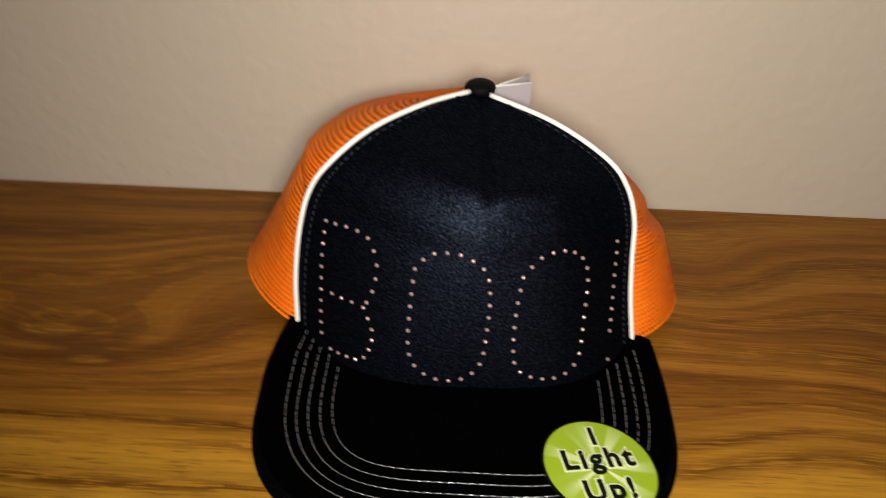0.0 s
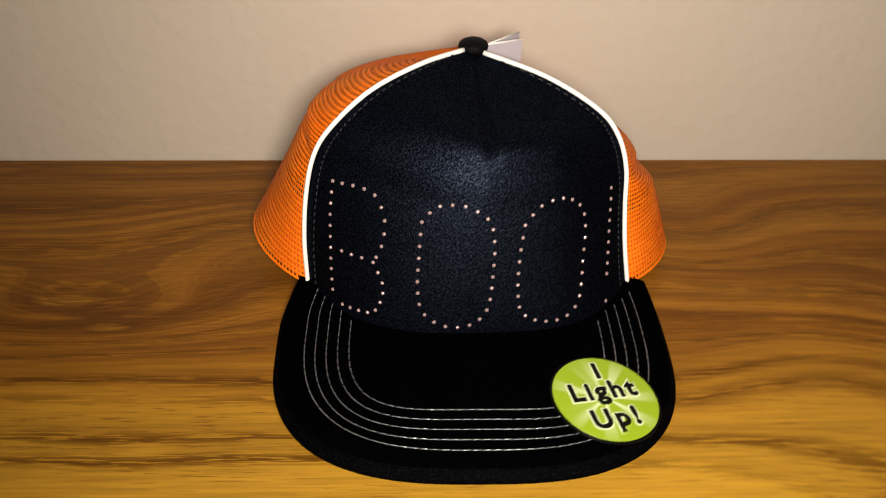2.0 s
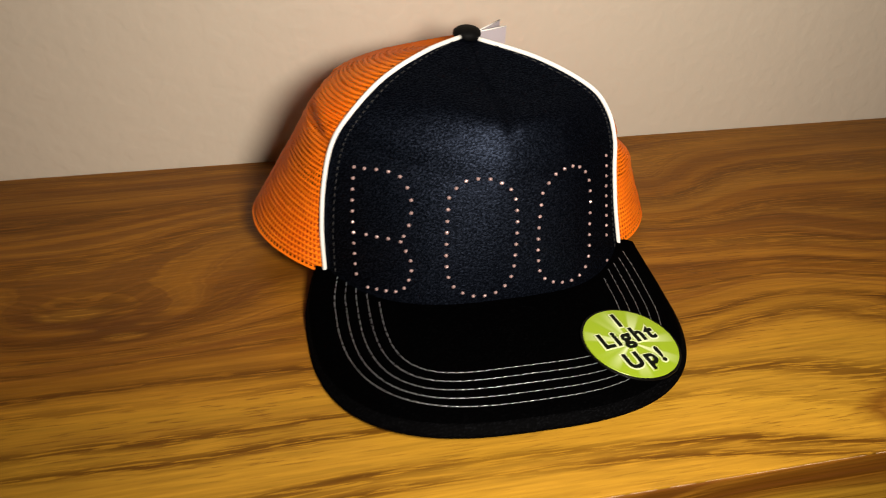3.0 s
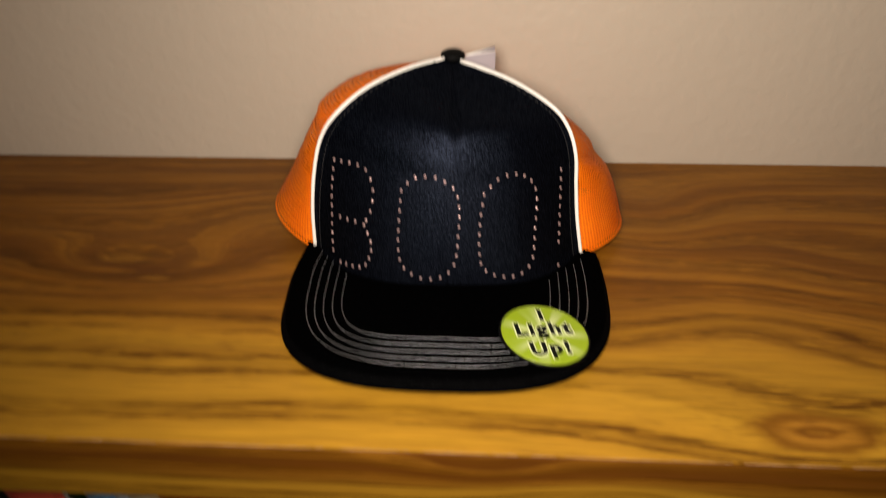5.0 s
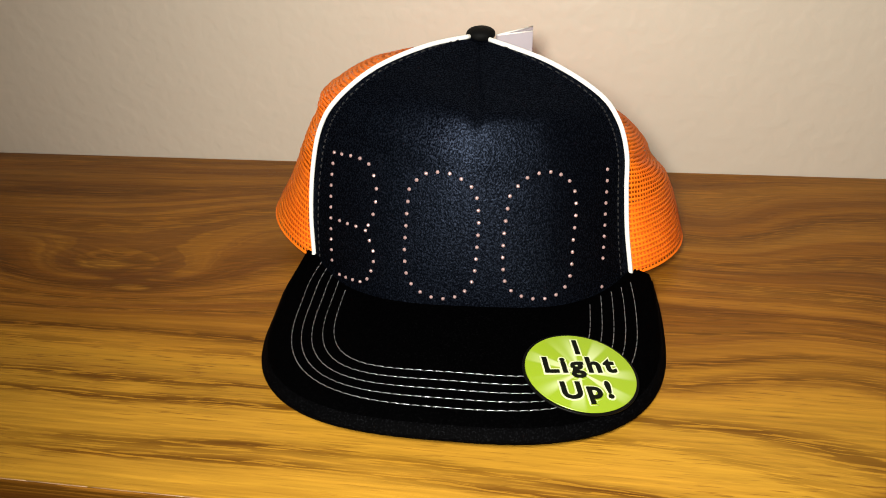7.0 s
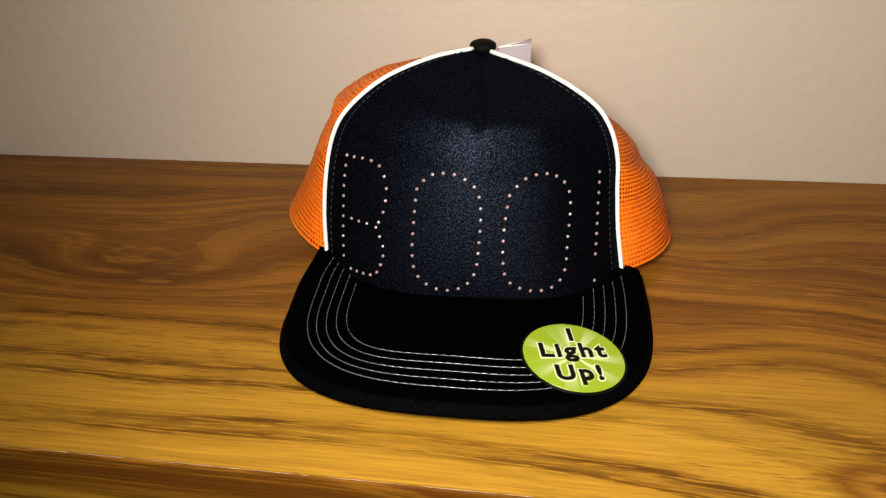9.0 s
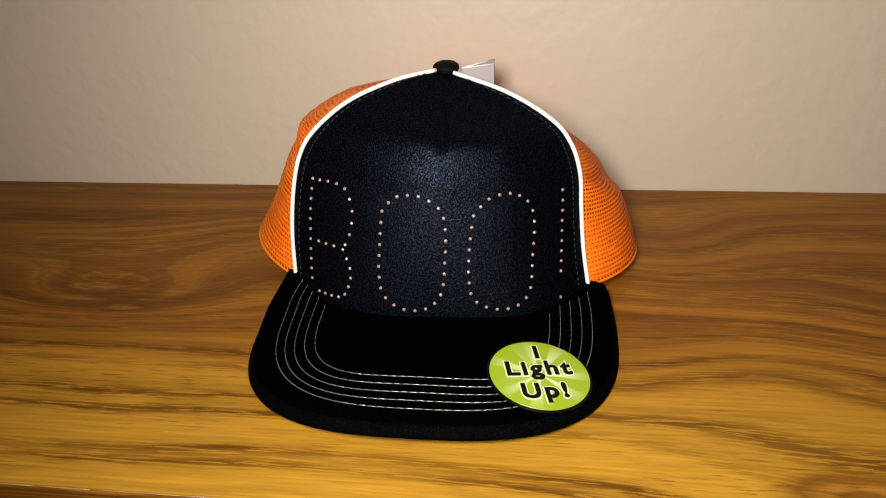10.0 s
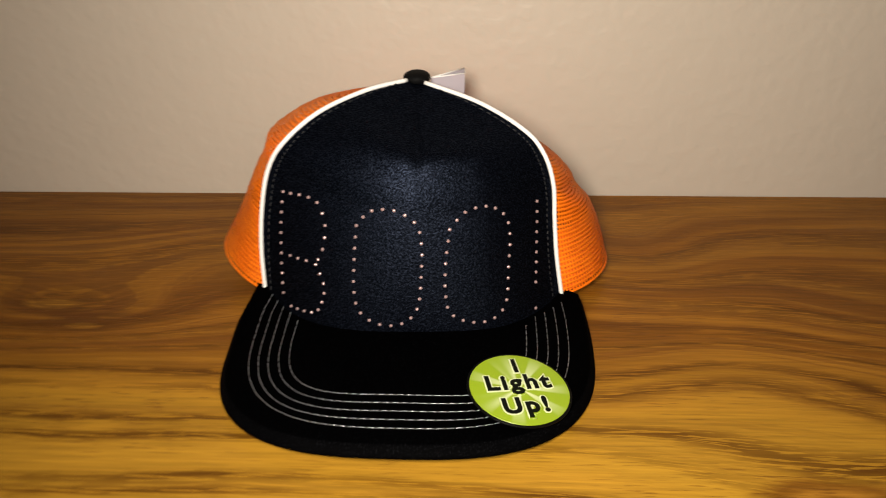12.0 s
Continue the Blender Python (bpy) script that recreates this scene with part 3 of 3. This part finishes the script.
for points, count, closed in STROKES:
    places = along(points, count, closed) if count > 1 else [np.array(points[0])]
    for u, v in places:
        p = Vector(panel(u, v))
        du = Vector(panel(min(u + 0.02, 1), v)) - Vector(panel(u - 0.02, v))
        dv = Vector(panel(u, v + 0.01)) - Vector(panel(u, max(v - 0.01, 0)))
        nrm = du.cross(dv).normalized()
        ob = new("stud", stud_mesh)
        hang(ob, cap)
        turn = nrm.to_track_quat("Z", "Y").to_matrix().to_4x4()
        ob.matrix_basis = Matrix.Translation(p + nrm * 0.0003) @ turn @ pose(0, 0, 0, random.uniform(-9, 9), random.uniform(-9, 9), random.uniform(0, 90))

# ---- the round sticker on the brim ----
SX, SY, SR = 0.0459, -0.0674, 0.0243
slope_y = (brim_z(SX, SY + 0.02) - brim_z(SX, SY - 0.02)) / 0.04
slope_x = (brim_z(SX + 0.02, SY) - brim_z(SX - 0.02, SY)) / 0.04
LAY = Matrix.Translation((SX, SY, brim_z(SX, SY) + 0.0012)) @ pose(0, 0, 0, math.degrees(math.atan(slope_y)), -math.degrees(math.atan(slope_x)), 0)


def disc(radius, z0, z1, n=72):
    bm = bmesh.new()
    rings = [[bm.verts.new((math.cos(2 * math.pi * k / n) * r, math.sin(2 * math.pi * k / n) * r, z)) for k in range(n)] for r, z in ((radius, z0), (radius, z1 - 0.0001), (radius - 0.0001, z1))]
    for a, b in zip(rings, rings[1:]):
        for k in range(n):
            bm.faces.new((a[k], a[(k + 1) % n], b[(k + 1) % n], b[k]))
    bm.faces.new(rings[-1])
    bm.faces.new(rings[0][::-1])
    return bm


sticker = part("sticker", disc(SR + 0.0012, -0.0008, 0.0), STICKER_EDGE, smooth=False)
sticker.matrix_world = LAY @ Matrix.Diagonal((1.0, 0.95, 1.0, 1.0))
tagged(sticker, "round lime green sticker with black lettering, stuck on the cap's brim", "sticker")
printed = part("printed_face", disc(SR, 0.0, 0.0003), STICKER, sticker, "lime green print with pale rays", smooth=False)


def words(name, text, size, x, y, z, grow, material, parent, turn=0.0, shear=0.22, depth=0.00012):
    """Solid lettering in the built-in font."""
    cu = bpy.data.curves.new(name, "FONT")
    cu.body, cu.size, cu.align_x, cu.align_y = text, size, "CENTER", "CENTER"
    cu.offset, cu.extrude, cu.shear, cu.resolution_u, cu.space_character = grow, depth, shear, 6, 1.21
    tmp = bpy.data.objects.new(name, cu)
    scene.collection.objects.link(tmp)
    me = bpy.data.meshes.new_from_object(tmp.evaluated_get(bpy.context.evaluated_depsgraph_get()))
    bpy.data.objects.remove(tmp)
    me.name = name
    me.materials.clear()
    me.materials.append(material)
    ob = new(name, me)
    ob.parent = parent
    ob.matrix_basis = pose(x, y, z, 0, 0, turn)
    return ob


for text, size, x, y in (("I", 0.0126, -0.0020, 0.0152), ("Light", 0.0136, -0.0010, 0.0034), ("Up!", 0.0136, 0.0026, -0.0118)):
    words("word_outline", text, size, x, y, 0.00042, 0.00120, PALE_INK, sticker, 14, 0.02)
    words("word", text, size, x, y, 0.00070, 0.00048, INK, sticker, 14, 0.02)

# ---- the hang tag behind the button ----
tag = thing("hang_tag", (0.0, 0.09, 0.105), "folded white card tag standing behind the cap's button", "tag")
fold, top = Vector((-0.003, 0.084, 0.1190)), Vector((0, 0, 1))
for end in (Vector((0.0166, 0.090, 0.1198)), Vector((0.0163, 0.103, 0.1191))):
    bm = bmesh.new()
    d = end - fold
    nrm = Vector((d.y, -d.x, 0)).normalized() * 0.00025
    quad = [fold + Vector((0, 0, -0.016)), end + Vector((0, 0, -0.019)), end, fold]
    a, b = [bm.verts.new(p + nrm) for p in quad], [bm.verts.new(p - nrm) for p in quad]
    bm.faces.new(a)
    bm.faces.new(b[::-1])
    for k in range(4):
        bm.faces.new((a[k], b[k], b[(k + 1) % 4], a[(k + 1) % 4]))
    leaf = part("leaf", bm, CARD, tag, "lilac-grey card", smooth=False)
    part("cut_edge", tube(bmesh.new(), [fold, (fold + end) / 2, end], 0.00042, 6), PIPING, leaf, "white cut edge")

# ---- the books on the shelf below ----
BOOK_Y = -0.106


def book(x, width, colour, label, top=-0.068, lean=11.0, depth=0.17, rough=0.4, bars=(), bands=(), y=BOOK_Y):
    """A book with a rounded spine, leaning to its side; x is its spine's near edge at the depth of light."""
    height = (top - SHELF) / math.cos(radians(lean))
    foot = Vector((x + math.tan(radians(lean)) * (-0.085 - SHELF), y, SHELF))
    base = thing("book", foot, label, "book", "books on the shelf")
    lay = pose(0, 0, 0, 0, -lean, 0)
    mat = plain("book_cover", colour, rough, 0.12, 60.0, Specular_IOR_Level=0.35)
    bm = bmesh.new()
    n = 10
    prof = [(width * k / n, -0.0025 * math.sin(math.pi * k / n) ** 0.7) for k in range(n + 1)]
    loop = prof + [(width, depth), (width - 0.0022, depth), (width - 0.0022, 0.004), (0.0022, 0.004), (0.0022, depth), (0.0, depth)]
    lo = [bm.verts.new(lay @ Vector((a, b, 0.0))) for a, b in loop]
    hi = [bm.verts.new(lay @ Vector((a, b, height))) for a, b in loop]
    for k in range(len(loop)):
        j = (k + 1) % len(loop)
        bm.faces.new((lo[k], lo[j], hi[j], hi[k]))
    bm.faces.new(hi)
    bm.faces.new(lo[::-1])
    part("cover", bm, mat, None, smooth=False).parent = base
    bm = box((0.0025, 0.0043, 0.003), (width - 0.0025, depth - 0.004, height - 0.003))
    bmesh.ops.transform(bm, matrix=lay, verts=bm.verts)
    part("pages", bm, PAGES, None, smooth=False).parent = base
    for a, b, z0, z1, col in list(bands) + list(bars):
        bm = box((width * a, -0.0031, height + z0), (width * b, -0.0012, height + z1), 0.0002)
        bmesh.ops.transform(bm, matrix=lay, verts=bm.verts)
        part("title_bar" if (a, b, z0, z1, col) in bars else "band", bm, plain("spine_print", col, 0.5), None, smooth=False).parent = base
    return base, lay, height


def letters(a, z0, z1, count, col, size=0.45):
    """Short bars, one for each letter that cannot be read, down a spine."""
    step = (z1 - z0) / count
    count, size = count * 2, size * 0.62
    step /= 2
    return [(a - size / 2, a + size * random.uniform(0.2, 0.5), z0 + step * k, z0 + step * (k + random.uniform(0.3, 0.6)), tuple(c * 0.7 for c in col)) for k in range(count)]


WHITE, GOLD = (0.7, 0.68, 0.64), (0.55, 0.42, 0.12)
book(-0.3230, 0.0276, (0.80, 0.79, 0.78), "grey-white book with faint lettering", bars=letters(0.5, -0.075, -0.04, 6, (0.32, 0.32, 0.36)))
kb, lay, high = book(-0.2950, 0.0160, (0.012, 0.010, 0.010), "black book with pale and brown lettering", bars=letters(0.5, -0.036, -0.020, 3, WHITE, 0.6))
w = words("word", "Art", 0.013, 0, 0, 0, 0.0002, plain("brown_print", (0.20, 0.07, 0.03), 0.5), kb, 0, 0)
w.matrix_basis = lay @ pose(0.0082, -0.0029, high - 0.056, 90, 90, 0)
book(-0.2787, 0.0295, (0.78, 0.115, 0.075), "coral red book with pressed lettering", bars=letters(0.28, -0.075, -0.022, 8, (0.42, 0.04, 0.03), 0.3), y=BOOK_Y - 0.002)
book(-0.2487, 0.0183, (0.006, 0.030, 0.012), "dark green book with silver lettering", bars=letters(0.25, -0.034, -0.021, 2, WHITE, 0.35) + letters(0.3, -0.085, -0.052, 6, (0.4, 0.42, 0.36), 0.25), y=BOOK_Y + 0.004)
book(-0.2300, 0.0152, (0.16, 0.36, 0.60), "sky blue book with dark lettering", bars=letters(0.42, -0.075, -0.028, 8, (0.03, 0.08, 0.2), 0.4))
book(-0.2145, 0.0092, (0.42, 0.52, 0.66), "thin pale blue book with plain spine", y=BOOK_Y + 0.003)
book(-0.2050, 0.0222, (0.60, 0.57, 0.50), "white book with a rainbow of stripes", y=BOOK_Y + 0.002,
     bands=[(0.02, 0.98, -0.058, -0.053, (0.60, 0.20, 0.22)), (0.02, 0.98, -0.064, -0.058, (0.22, 0.40, 0.12)), (0.02, 0.98, -0.071, -0.064, (0.02, 0.20, 0.30)), (0.02, 0.98, -0.10, -0.071, (0.62, 0.26, 0.02))])
book(-0.1824, 0.0392, (0.36, 0.022, 0.016), "broad dark red book with a plain spine", y=BOOK_Y - 0.001)
book(-0.1426, 0.0118, (0.44, 0.025, 0.015), "red book with a worn printed spine", bars=letters(0.5, -0.08, -0.04, 6, (0.20, 0.012, 0.01), 0.5), y=BOOK_Y + 0.002)
book(-0.1305, 0.0142, (0.13, 0.022, 0.022), "maroon leather-bound book with plain spine", y=BOOK_Y + 0.005)
rb, lay, high = book(-0.1160, 0.0153, (0.40, 0.022, 0.018), "red book with a white band at the head", bands=[(0.02, 0.98, -0.034, -0.012, (0.55, 0.52, 0.46))], bars=letters(0.5, -0.046, -0.040, 1, (0.6, 0.3, 0.25), 0.6))
w = words("word", "13", 0.012, 0, 0, 0, 0.0002, plain("pink_print", (0.70, 0.35, 0.33), 0.5), rb, 0, 0)
w.matrix_basis = lay @ pose(0.0095, -0.0029, high - 0.057, 90, 90, 0)
book(-0.1004, 0.0172, (0.015, 0.035, 0.36), "deep blue book with pale lettering", bars=letters(0.4, -0.07, -0.022, 7, (0.45, 0.5, 0.65), 0.45))
book(-0.0829, 0.0122, (0.50, 0.42, 0.29), "cream book with a plain spine", y=BOOK_Y + 0.004)
book(-0.0705, 0.0326, (0.010, 0.008, 0.008), "thick black book with red lettering", bars=letters(0.3, -0.075, -0.02, 7, (0.35, 0.03, 0.03), 0.35))
book(-0.0374, 0.0156, (0.008, 0.022, 0.012), "dark green book with gold lettering", bars=letters(0.25, -0.06, -0.02, 5, GOLD, 0.4))
book(-0.0215, 0.0062, (0.62, 0.62, 0.60), "thin white book among black ones", y=BOOK_Y + 0.002)
book(-0.0150, 0.0300, (0.010, 0.010, 0.011), "black book with a small pale mark", bars=[(0.3, 0.55, -0.03, -0.024, (0.4, 0.4, 0.4))], y=BOOK_Y + 0.006)
book(0.0155, 0.0220, (0.020, 0.012, 0.010), "dark brown book with plain spine", y=BOOK_Y + 0.008)
book(0.0380, 0.0300, (0.012, 0.016, 0.008), "black book with a faint green stripe", bands=[(0.1, 0.9, -0.04, -0.036, (0.25, 0.3, 0.08))], y=BOOK_Y + 0.008)
book(0.0686, 0.0260, (0.02, 0.02, 0.03), "dark slate book with plain spine", y=BOOK_Y + 0.008)
